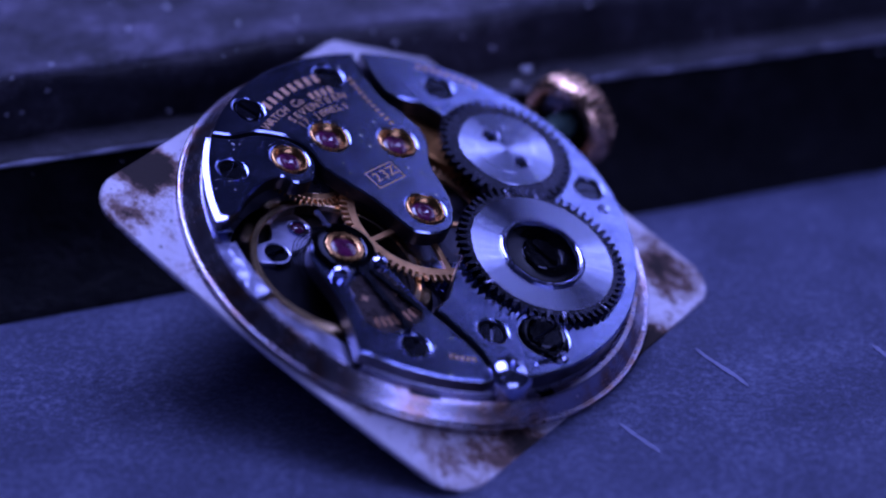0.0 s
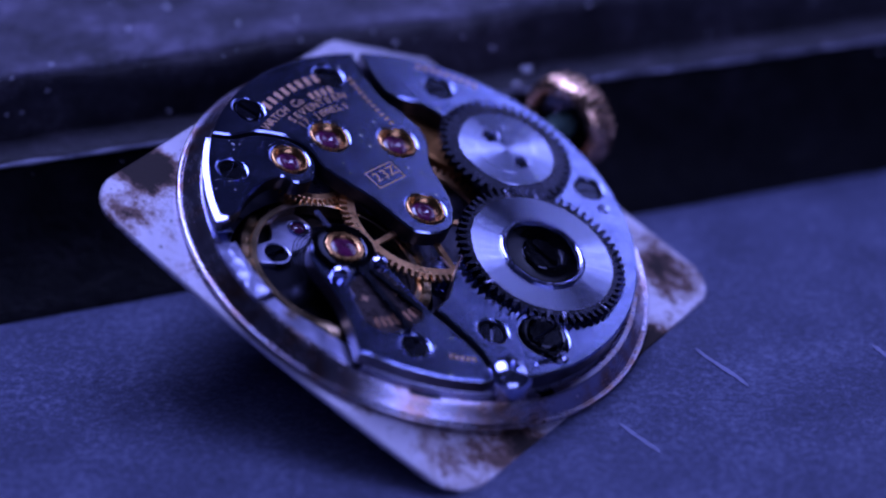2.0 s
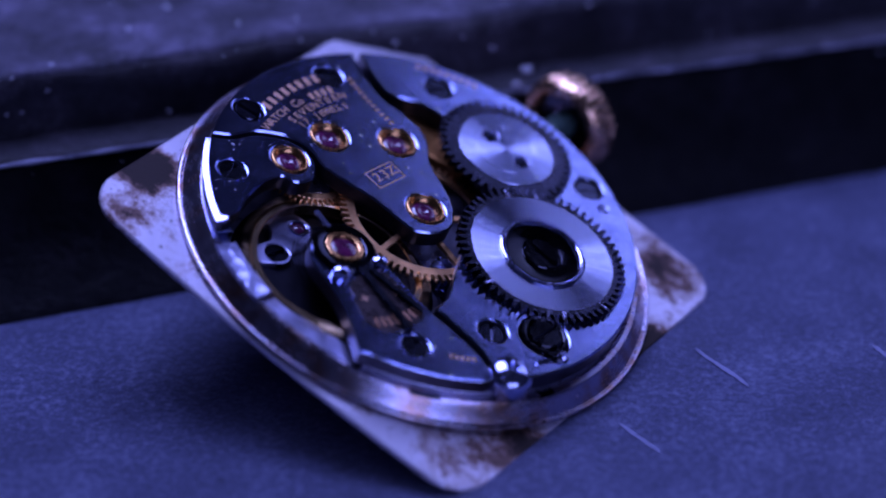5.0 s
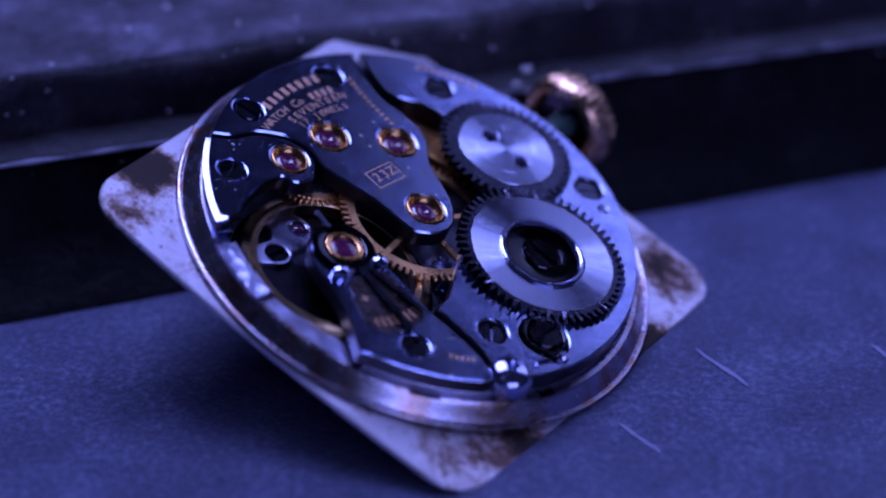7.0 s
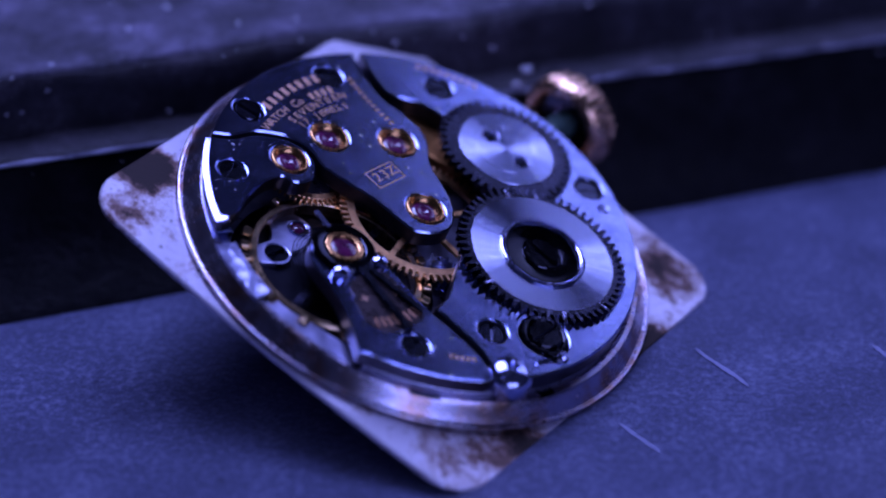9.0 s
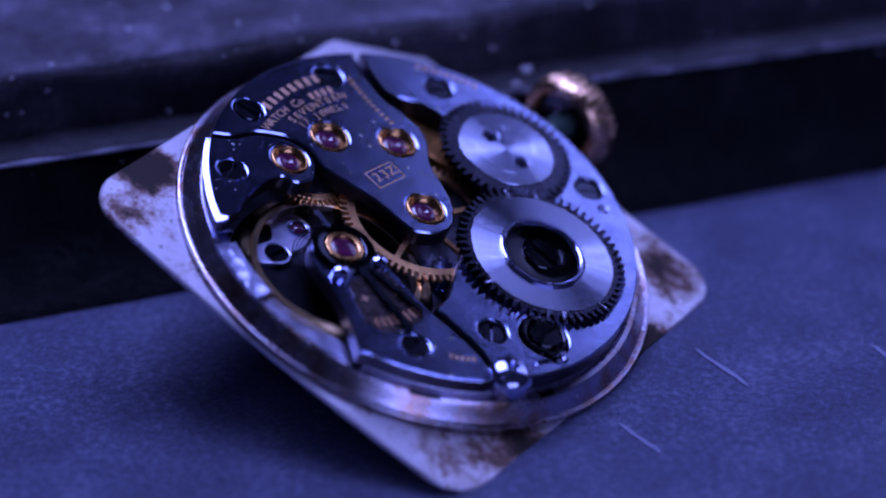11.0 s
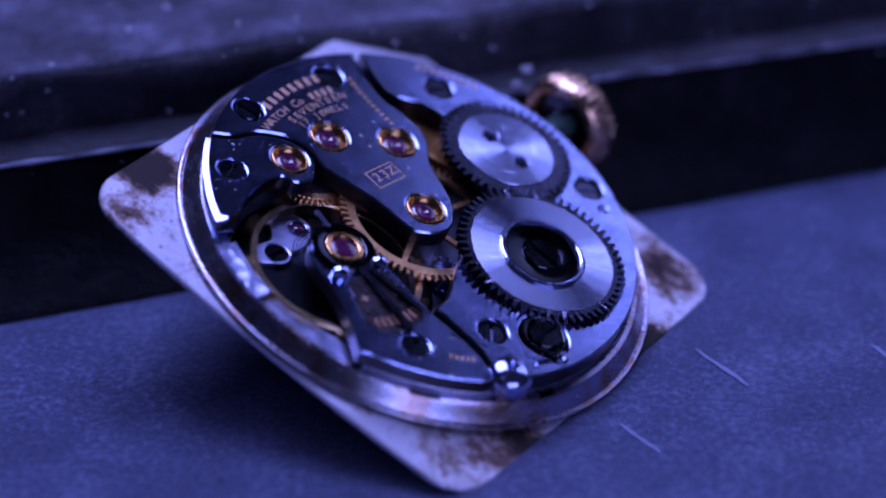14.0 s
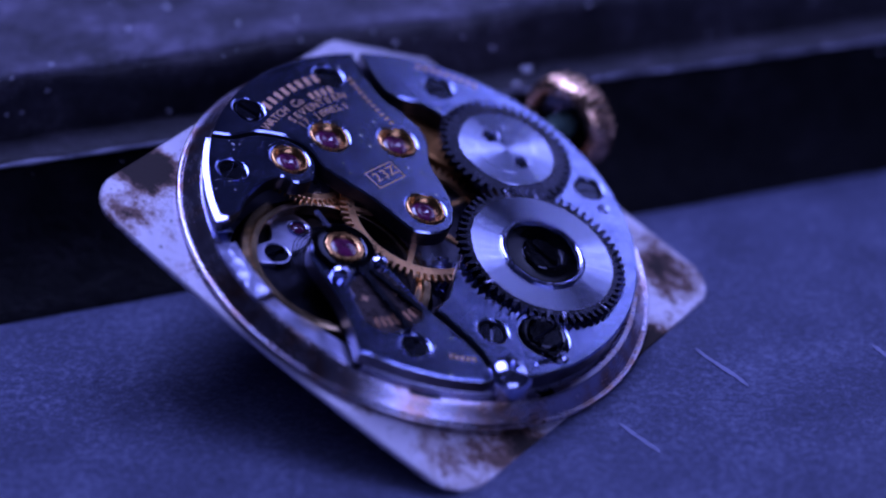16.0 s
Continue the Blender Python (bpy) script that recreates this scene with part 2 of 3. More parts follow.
def plate(outline, z0, z1, holes=(), bevel=0.08, hole_bevel=0.12):
    """A flat piece with a bevelled upper edge and holes (cx, cy, r) that go through it."""
    bm = bmesh.new()
    outline = clean(outline)

    def ring(loop, z):
        return [bm.verts.new((x, y, z)) for x, y in loop]

    def skin(a, b):
        for i in range(len(a)):
            bm.faces.new((a[i - 1], a[i], b[i], b[i - 1]))

    low, mid, top = ring(outline, z0), ring(outline, z1 - bevel), ring(inset(outline, bevel), z1)
    skin(low, mid), skin(mid, top)
    tops, lows = [top], [low]
    for cx, cy, r in holes:
        h0 = last = ring(arc(cx, cy, r, 0, 360, 36)[:-1], z0)
        for out, down in ((0, 1.6), (0.12, 0.9), (0.4, 0.38), (0.75, 0.1), (1.15, 0)):
            h2 = ring(arc(cx, cy, r + hole_bevel * out, 0, 360, 36)[:-1], z1 - hole_bevel * down)
            skin(last, h2)
            last = h2
        tops.append(h2), lows.append(h0)
    for loops in (tops, lows):
        edges = []
        for loop in loops:
            for i in range(len(loop)):
                edges.append(bm.edges.get((loop[i - 1], loop[i])) or bm.edges.new((loop[i - 1], loop[i])))
        bmesh.ops.triangle_fill(bm, use_beauty=True, edges=edges)
    return bm


def lathe(profile, n=48, bm=None, cx=0, cy=0):
    """A turned piece: profile of (r, z) from the middle outwards or from rim to rim."""
    bm = bm or bmesh.new()
    rows = []
    for r, z in profile:
        if r < 1e-4:
            rows.append([bm.verts.new((cx, cy, z))])
        else:
            rows.append([bm.verts.new((cx + r * math.cos(2 * math.pi * i / n), cy + r * math.sin(2 * math.pi * i / n), z)) for i in range(n)])
    for a, b in zip(rows, rows[1:]):
        for i in range(n):
            quad = [a[i - 1] if len(a) > 1 else a[0], a[i] if len(a) > 1 else a[0], b[i] if len(b) > 1 else b[0], b[i - 1] if len(b) > 1 else b[0]]
            quad = list(dict.fromkeys(quad))
            if len(quad) > 2:
                bm.faces.new(quad)
    return bm


def gear(n, r_out, r_root, r_in, z0, z1, sharp=0.35, lean=0.0, bevel=0.04):
    """A toothed ring."""
    bm = bmesh.new()
    outer, inner = [], []
    for i in range(n):
        for frac, r in ((-0.5 + 0.06, r_root), (-0.27, r_root), (-sharp / 2 + lean, r_out), (sharp / 2 + lean, r_out), (0.27, r_root)):
            a = 2 * math.pi * (i + frac) / n
            outer.append((r * math.cos(a), r * math.sin(a)))
            inner.append((r_in * math.cos(a), r_in * math.sin(a)))
    rows = []
    for loop, z, d in ((inner, z0, 0), (outer, z0, 0), (outer, z1 - bevel, 0), (outer, z1, bevel), (inner, z1, 0)):
        k = [1 - d / r_out] * len(loop)
        rows.append([bm.verts.new((x * k[0], y * k[0], z)) for x, y in loop])
    rows.append(rows[0])
    for a, b in zip(rows, rows[1:]):
        for i in range(len(a)):
            bm.faces.new((a[i - 1], a[i], b[i], b[i - 1]))
    return bm


def box(bm, x0, x1, y0, y1, z0, z1, angle=0.0, cx=0.0, cy=0.0):
    ca, sa = math.cos(radians(angle)), math.sin(radians(angle))
    v = [bm.verts.new((cx + x * ca - y * sa, cy + x * sa + y * ca, z)) for z in (z0, z1) for x, y in ((x0, y0), (x1, y0), (x1, y1), (x0, y1))]
    for f in ((3, 2, 1, 0), (4, 5, 6, 7), (0, 1, 5, 4), (1, 2, 6, 5), (2, 3, 7, 6), (3, 0, 4, 7)):
        bm.faces.new([v[i] for i in f])
    return bm


def screw_mesh(r, slot, depth=0.22):
    """A slotted screw head with its top at z = 0: two halves on a base."""
    bm = bmesh.new()
    half = slot / 2
    a = math.degrees(math.asin(half / r))
    for turn in (0, 180):
        loop = clean(arc(0, 0, r, turn + a, turn + 180 - a, 14))
        tops = inset(loop, 0.05)
        low, mid, top = ([bm.verts.new((x, y, z)) for x, y in l] for l, z in ((loop, -depth), (loop, -0.05), (tops, 0)))
        for p, q in ((low, mid), (mid, top)):
            for i in range(len(p)):
                bm.faces.new((p[i - 1], p[i], q[i], q[i - 1]))
        bm.faces.new(top)
    lathe([(0, -depth * 0.8), (r * 0.98, -depth * 0.8), (r * 0.98, -depth * 2.5)], 28, bm)
    return mesh_from("screw", bm)


# ---- the ground: a slate slab, reaching far beyond the view ----
def ground():
    bm = bmesh.new()
    span = [-300, -180, -90, *range(-45, 46, 3), 90, 180, 300]
    grid = [[bm.verts.new((x, y, 0.0 if max(abs(x), abs(y)) > 60 else 0.09 * (noise.noise((x * 0.11, y * 0.11, 3)) - 0.4))) for x in span] for y in span]
    for j in range(len(span) - 1):
        for i in range(len(span) - 1):
            bm.faces.new((grid[j][i], grid[j][i + 1], grid[j + 1][i + 1], grid[j + 1][i]))
    me = mesh_from("ground", bm)
    me.materials.append(SLATE)
    return tagged(new("ground", me), "dark blue-grey slate slab with a fine grain", "ground", kind="structure")


GROUND = ground()


def scratch(x0, y0, x1, y1, wide):
    """A pale mark on the slate, tapered at both ends."""
    bm = bmesh.new()
    n = 24
    d = Vector((x1 - x0, y1 - y0))
    side = Vector((-d.y, d.x)).normalized()
    rows = []
    for i in range(n + 1):
        t = i / n
        w = wide * min(1.0, 0.35 + 5 * t * (1 - t)) * (0.85 + 0.4 * noise.noise((t * 9, x0, 1)))
        c = Vector((x0, y0)) + d * t + side * 0.12 * noise.noise((t * 3, y0, 5))
        rows.append([bm.verts.new((c.x + side.x * k, c.y + side.y * k, 0.045)) for k in (-w, w)])
    for a, b in zip(rows, rows[1:]):
        bm.faces.new((a[0], a[1], b[1], b[0]))
    part("scratch", bm, CHALK, GROUND, "pale scratch in the slate")


scratch(14.45, -1.69, 17.0, -5.45, 0.14)
scratch(10.07, -8.95, 12.05, -11.7, 0.13)
scratch(23.8, -1.25, 25.2, -3.6, 0.15)


# ---- the iron bar behind: a low ledge and a higher step ----
def bar_part(name, section, stuff, label):
    bm = bmesh.new()
    xs = [-70 + 0.7 * i for i in range(201)]
    rows = []
    for x in xs:
        base = 12.9 + 0.32 * x
        row = []
        for y, z in section:
            free = -0.2 < z and y < 50
            if z < 1:
                y += 0.03 * x - 0.2
            high = min(0.6, max(0.0, (y - 2.2) / 3))
            dy = noise.noise((x * 0.10, y * 0.3, z * 0.2)) * (0.2 + 0.9 * high) + noise.noise((x * 0.7, y, z)) * (0.06 + 0.1 * high)
            dz = (noise.noise((x * 0.22, y * 0.35, 7.0)) * (0.10 + 0.4 * high) + noise.noise((x * 0.9, y * 0.8, 2.0)) * 0.07) if z > 5 else 0
            dy -= 1.0 * math.exp(-((x + 24) / 8) ** 2) * high
            row.append(bm.verts.new((x, base + y + (dy if free else 0), z + (dz if free else 0))))
        rows.append(row)
    for a, b in zip(rows, rows[1:]):
        for i in range(len(section)):
            bm.faces.new((a[i - 1], a[i], b[i], b[i - 1]))
    bm.faces.new(rows[0])
    bm.faces.new(rows[-1])
    return part(name, bm, stuff, BAR, label, smooth=60)


BAR = tagged(new("iron_bar"), "dark old iron bar with a stepped top on the slate", "metal bar")
LEDGE = bar_part("ledge", [(-4.0, -0.3), (-3.6, 0.5), (-2.2, 1.6), (-1.1, 3.6), (-0.3, 6.4), (-0.1, 6.85), (0.15, 7.05), (0.5, 7.1), (1.2, 7.1), (2.0, 7.12), (3.0, 7.15), (4.2, 7.2), (5.2, 7.2), (8, 7.1), (8, -0.3)], SHADED_IRON, "low front ledge of iron, its shade painted in")
bar_part("ledge_top", [(0.05, 6.85), (0.1, 7.13), (0.3, 7.2), (0.8, 7.22), (1.4, 7.22), (2.0, 7.25), (2.8, 7.28), (2.9, 6.8)], MID_IRON, "upper face of the ledge, painted lighter as lit")
STEP = bar_part("step", [(2.4, 6.3), (2.5, 7.0), (2.75, 7.6), (2.9, 8.6), (3.05, 9.6), (3.25, 10.35), (3.7, 10.55), (6, 10.5), (12, 10.5), (60, 10.5), (60, 6.3)], MID_IRON, "dark rear step of iron")
STEP_TOP = bar_part("step_top", [(3.55, 10.35), (3.6, 10.62), (3.9, 10.75), (4.6, 10.85), (5.6, 10.9), (6.8, 10.92), (8.2, 10.95), (9.5, 11.0), (11, 11.0), (13, 11.05), (17, 11.1), (22, 11.1), (30, 11.1), (58, 11.1), (58, 10.3)], LIT_IRON, "grey upper face of the step, painted lighter as lit")


def edge_highlight():
    """A thin brighter strip along the ledge's front edge, added as its highlight."""
    bm = bmesh.new()
    rows = []
    for i in range(301):
        x = -45 + 0.3 * i
        size = 0.10 + 0.10 * noise.noise((x * 0.5, 3, 1)) + 0.04 * noise.noise((x * 2.1, 1, 1))
        size = max(0.03, size)
        y = 12.9 + 0.32 * x - 0.02 + noise.noise((x * 0.10, 0, 1.4)) * 0.2
        z = 7.0 + noise.noise((x * 0.22, 0, 7.0)) * 0.10
        rows.append([bm.verts.new((x, y + size * math.cos(a) * 1.6, z + size * math.sin(a))) for a in (0, 1.05, 2.1, 3.14, 4.2, 5.2)])
    for a, b in zip(rows, rows[1:]):
        for k in range(6):
            bm.faces.new((a[k - 1], a[k], b[k], b[k - 1]))
    part("edge_highlight", bm, EDGE_IRON, BAR, "bright front edge, its highlight painted on")


edge_highlight()


def dust():
    """Specks of dust lying on the iron."""
    rnd = random.Random(5)
    spots = [v.co / MM for ob in (LEDGE, STEP, STEP_TOP) for v in ob.data.vertices if -30 < v.co.x / MM < 32 and v.co.z / MM > 5.5 and v.co.y / MM < 45 and v.normal.z > -0.1]
    bm = bmesh.new()
    for _ in range(520):
        c = rnd.choice(spots)
        size = 0.03 + 0.15 * rnd.random() ** 5
        c = c + Vector((rnd.uniform(-0.4, 0.4), rnd.uniform(-0.05, 0.05), 0.01))
        bmesh.ops.create_icosphere(bm, subdivisions=1, radius=size, matrix=Matrix.Translation(c) @ Matrix.Diagonal((1, 1, 0.7, 1)))
    for x, y, z, size in ((5.9, 16.4, 7.45, 0.30), (5.3, 14.9, 7.3, 0.2)):
        bmesh.ops.create_icosphere(bm, subdivisions=2, radius=size, matrix=Matrix.Translation((x, y, z)) @ Matrix.Diagonal((1.2, 1, 0.8, 1)))
    me = mesh_from("dust", bm)
    me.materials.append(DUST)
    return tagged(new("dust", me), "pale dust specks scattered over the iron", "dust", kind="stuff")


dust()

# ---- the watch ----
LEANING = Matrix(((0.93135, -0.142913, 0.334907, 0), (0.226304, 0.947735, -0.22491, 0), (-0.285261, 0.285261, 0.915015, 0.007607), (0, 0, 0, 1)))
WATCH = tagged(new("watch_movement"), "open mechanical watch movement on a stained square plate, leaning", "watch movement")
WATCH.matrix_world = LEANING
RIM = 11.8
CX, CY = 0.35, -0.05


def dial_plate():
    half = 12.6
    out = []
    for sx, sy, a, r in ((1, 1, 0, 4.3), (-1, 1, 90, 2.1), (-1, -1, 180, 2.1), (1, -1, 270, 2.1)):
        out += arc(sx * (half - r), sy * (half - r), r, a, a + 90, 8)
    dense = []
    for i in range(len(out)):
        p, q = Vector(out[i - 1]), Vector(out[i])
        n = max(1, int((q - p).length / 1.2))
        dense += [tuple(p.lerp(q, (k + 1) / n)) for k in range(n)]
    bowed = []
    for x, y in dense:
        x -= (0.2 + 0.5 * (1 - (y / half) ** 2)) * max(0.0, min(1.0, (2.1 - half - x) / 2.1))
        y -= 0.22 * (1 - (x / (half + 0.7)) ** 4) * max(0.0, min(1.0, (2.1 - half - y) / 2.1))
        bowed.append((x, y))
    dense = bowed
    turn = Matrix.Rotation(radians(45), 2)
    dense = [tuple(turn @ Vector(q) + Vector((0.58, 0.26))) for q in dense]
    return plate(dense, -2.82, -2.56, bevel=0.10)


part("dial_plate", dial_plate(), SILVER, WATCH, "square silvered plate with rounded corners and brown stains")
part("case_ring", lathe([(11.2, -2.55), (12.45, -2.55), (12.5, -2.42), (13.02, -2.40), (13.10, -2.34), (13.12, -2.26), (13.06, -2.19), (12.96, -2.17), (12.90, -2.21), (12.84, -2.21), (12.78, -2.14), (12.70, -2.06), (12.52, -1.84), (12.34, -1.64), (12.20, -1.47), (12.10, -1.38), (11.85, -1.38), (11.7, -1.5)], 160),
     RING_STEEL, WATCH, "turned steel ring with a groove and tarnish", (0.6, 0.0, 0))
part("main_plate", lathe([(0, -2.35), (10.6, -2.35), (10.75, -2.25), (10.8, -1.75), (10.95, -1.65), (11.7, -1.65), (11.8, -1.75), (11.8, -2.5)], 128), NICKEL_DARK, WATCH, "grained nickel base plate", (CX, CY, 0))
# black disc over the base plate: the well's shade is in its colour
part("well_floor", lathe([(0, -2.3), (5.3, -2.3), (5.5, -2.34)], 64), WELL_DARK, WATCH, "dark floor of the balance well, its shade painted in", (-4.6, -3.7, 0))


def wall_segment(a0, a1, z0, z1, r0=10.9, r1=RIM):
    return plate(arc(CX, CY, r1, a0, a1, 60) + arc(CX, CY, r0, a1, a0, 60), z0, z1, bevel=0.06)


# Bridges
rim_train = arc(CX, CY, RIM, 163.6, 102.9, 30)
train_edge = spline([(-2.24, 11.5), (-1.95, 10.1), (-1.03, 8.2), (0.24, 6.98), (1.12, 5.6), (1.10, 3.5), (1.5, 2.2), (1.88, 0.8), (1.74, -0.7), (1.0, -1.6), (-0.4, -1.84), (-1.25, -1.25), (-2.6, 0.15), (-4.0, 1.12), (-5.0, 1.95)])
seam = spline([(-5.25, 2.3), (-5.6, 3.05), (-6.3, 3.65), (-7.2, 3.95), (-8.7, 3.88), (-9.9, 3.35), (-10.98, 3.28)])
JEWELS = [(-4.47, 4.39, 1.05), (-0.62, 4.78, 1.05), (0.27, -0.04, 1.05)]
SCREWS_TRAIN = [(-8.8, 5.5, 0.80), (-3.94, 9.15, 0.80)]
TRAIN = darken_sides(part("train_bridge", plate(rim_train[:-1] + train_edge + seam[:-1], -0.95, 0.0, [(x, y, r) for x, y, r in JEWELS] + [(x, y, r) for x, y, r in SCREWS_TRAIN], 0.09), NICKEL, WATCH, "polished nickel train bridge with gilt engraving"), SHADED_SIDE)

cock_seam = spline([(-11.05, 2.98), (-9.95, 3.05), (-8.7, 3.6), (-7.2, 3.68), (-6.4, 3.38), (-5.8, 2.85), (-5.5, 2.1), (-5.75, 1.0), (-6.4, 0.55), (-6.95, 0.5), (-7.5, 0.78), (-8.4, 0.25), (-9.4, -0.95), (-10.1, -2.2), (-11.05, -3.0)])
ESCAPE = darken_sides(part("escape_cock", plate(cock_seam[:-1] + arc(CX, CY, RIM, 194.4, 165.2, 16)[1:-1], -0.95, 0.0, [(-6.92, 2.17, 0.98), (-10.2, 0.72, 0.74)], 0.09), NICKEL, WATCH, "polished nickel escape wheel cock"), SHADED_SIDE)
part("cock_wall", wall_segment(165.2, 194.6, -1.64, -0.96), NICKEL, WATCH)

barrel_left = spline([(-1.75, 11.6), (-1.35, 10.2), (-0.75, 8.85), (-0.1, 8.45), (1.0, 8.25), (2.0, 7.75), (2.6, 7.1), (2.8, 5.9), (3.3, 4.5), (4.1, 3.2), (4.6, 1.7), (3.4, 0.2), (2.3, -1.6), (1.9, -2.8), (1.2, -4.6), (0.6, -6.2), (-0.25, -7.25)])
barrel_foot = spline([(-0.25, -7.25), (1.05, -8.7), (1.85, -9.8), (2.35, -10.9), (2.55, -11.6)])
SCREWS_BARREL = [(2.48, 9.71, 0.78), (10.2, 3.5, 0.78), (2.68, -8.28, 0.78)]
BARREL = darken_sides(part("barrel_bridge", plate(barrel_left[:-1] + barrel_foot[:-1] + arc(CX, CY, RIM, 280.9, 459.5, 80)[:-1], -1.0, 0.0, [*SCREWS_BARREL, (5.5, -8.2, 1.32), (10.75, 2.05, 0.22)], 0.09), NICKEL, WATCH, "brushed nickel barrel bridge"), SHADED_SIDE)

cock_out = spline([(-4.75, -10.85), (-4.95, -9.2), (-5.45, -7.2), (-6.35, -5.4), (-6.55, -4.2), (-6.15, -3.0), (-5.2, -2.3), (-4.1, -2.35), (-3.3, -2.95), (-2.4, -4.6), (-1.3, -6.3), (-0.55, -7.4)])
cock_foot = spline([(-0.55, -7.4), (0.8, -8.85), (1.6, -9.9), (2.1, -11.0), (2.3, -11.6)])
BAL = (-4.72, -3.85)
COCK = darken_sides(part("balance_cock", plate(cock_out[:-1] + cock_foot[:-1] + arc(CX, CY, RIM, 279.4, 245.2, 20)[1:-1], -0.95, -0.12, [(BAL[0], BAL[1], 1.15), (-1.71, -9.92, 0.72)], 0.05), NICKEL, WATCH, "polished nickel balance cock"), SHADED_SIDE)
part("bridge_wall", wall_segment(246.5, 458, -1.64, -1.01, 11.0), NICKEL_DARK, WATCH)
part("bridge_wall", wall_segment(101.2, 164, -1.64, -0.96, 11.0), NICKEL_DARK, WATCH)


# Jewels in gold settings
def jewel_meshes(r):
    setting = lathe([(r * 0.68, -0.48), (r * 0.69, -0.26), (r * 0.75, -0.20), (r * 0.83, -0.12), (r * 0.88, -0.02), (r * 0.92, 0.04), (r * 0.96, 0.05), (r * 1.0, 0.02), (r * 1.0, -0.3)], 40)
    stone = lathe([(0, -0.30), (r * 0.05, -0.29), (r * 0.12, -0.24), (r * 0.28, -0.20), (r * 0.46, -0.19), (r * 0.60, -0.22), (r * 0.71, -0.32)], 32)
    return mesh_from("setting", setting, 50), mesh_from("stone", stone, 70)


SETTING, STONE = jewel_meshes(1.03)


def jewel(x, y, z, size=1.0):
    ob = part("jewel", SETTING, CHATON, WATCH, "ruby bearing in a gold setting", (x, y, z))
    part("stone", STONE, RUBY, ob, "red ruby stone")
    ob.scale = (size, size, size)
    return ob


for x, y, r in JEWELS:
    jewel(x, y, 0.0)
jewel(-6.92, 2.17, 0.0, 0.94)
cap = part("cap_jewel", lathe([(0.70, -0.25), (0.70, 0.02), (0.74, 0.07), (0.92, 0.10), (1.0, 0.07), (1.02, -0.2)], 40), CHATON, WATCH, "flat ruby end stone in a gold ring", (BAL[0], BAL[1], 0.06), smooth=50)
part("stone", lathe([(0, 0.0), (0.3, -0.005), (0.6, -0.03), (0.72, -0.08)], 32), RUBY, cap, "purple-red flat stone")

# Screws
SCREW = screw_mesh(0.70, 0.14)
SCREW_STEEL = metal("dark_screw_steel", (0.075, 0.08, 0.12), 0.17, (1, 1, 1), 3.0, 0.06, 0.05)
for x, y, z, turn in ((-8.8, 5.5, -0.06, -38), (-3.94, 9.15, -0.14, 10), (2.48, 9.71, -0.16, 20), (10.2, 3.5, -0.2, 5), (-10.2, 0.72, -0.12, 60), (2.68, -8.28, -0.2, 80), (-1.71, -9.92, -0.26, 70)):
    part("screw", SCREW, SCREW_STEEL, WATCH, "dark polished slotted screw", (x, y, z), turn)


# Winding wheels on the barrel bridge
def winding_wheels():
    cx, cy = 5.56, 5.15
    wheel = part("crown_wheel", gear(44, 3.78, 3.36, 2.75, 0.03, 0.38, 0.34, 0.04), GEAR_STEEL, WATCH, "dark toothed crown wheel with a bright brushed centre", (cx, cy, 0))
    part("centre_disc", plate(arc(0, 0, 2.78, 0, 360, 64)[:-1], 0.05, 0.40, [(-0.78, 0.9, 0.42), (0.72, -0.85, 0.42)], 0.10, 0.08), SUNBURST_GREY, wheel, "circular-brushed steel disc with two holes")
    part("raised_ring", lathe([(1.62, 0.395), (1.66, 0.43), (1.80, 0.43), (1.84, 0.395)], 64), SUNBURST, wheel)
    part("hole_floor", lathe([(0, 0.06), (2.6, 0.06)], 32), BLACK_STEEL, wheel)
    cx, cy = 6.22, -2.62
    wheel = part("ratchet_wheel", gear(60, 4.68, 4.22, 3.95, 0.03, 0.42, 0.30, 0.12), GEAR_STEEL, WATCH, "dark toothed ratchet wheel with a bright brushed face", (cx, cy, 0))
    wheel.matrix_basis = pose(cx * MM, cy * MM, 0.09 * MM, 2.0, 0, 0)  # tipped so that the brushed face mirrors less of the lamp and darkens
    part("face", lathe([(2.1, 0.40), (3.97, 0.40), (4.0, 0.36), (4.0, 0.03)], 96), SUNBURST, wheel, "circular-brushed steel face")
    part("hub_ring", lathe([(2.02, 0.30), (2.08, 0.50), (2.16, 0.55), (2.28, 0.55), (2.36, 0.50), (2.38, 0.38)], 80), POLISH, wheel, "bright polished ring")
    part("hub", lathe([(0, 0.30), (1.05, 0.30), (1.1, 0.27), (1.15, 0.30), (2.0, 0.34), (2.06, 0.28)], 64), HUB_BLACK, wheel, "black polished hub")
    part("hub_screw", screw_mesh(1.0, 0.12, 0.12), BLACK_STEEL, wheel, "black slotted screw", (0, 0, 0.37), -52)


winding_wheels()

# Click, its dark screw and spring post
part("click_screw", screw_mesh(0.92, 0.12, 0.2), BLACK_STEEL, WATCH, "black slotted click screw", (5.5, -8.2, 0.22), 42)
part("click", plate(clean(arc(5.5, -8.2, 1.28, -40, 250, 30) + spline([(5.06, -9.4), (5.6, -9.7), (6.0, -9.9), (6.45, -9.85), (6.6, -9.4), (6.48, -9.02)], 3)), 0.0, 0.16, [(5.5, -8.2, 0.95)], 0.05), BLACK_STEEL, WATCH, "black steel click")
screw = part("case_screw", lathe([(0.32, -0.3), (0.34, 0.14), (0.40, 0.19), (0.62, 0.14), (0.95, -0.04), (1.16, -0.22), (1.22, -0.36), (1.22, -1.2)], 48), POLISH, WATCH, "bright domed case screw with a hollow middle", (3.35, -10.75, 0))
part("hollow", lathe([(0, -0.1), (0.34, -0.1)], 24), BLACK_STEEL, screw)


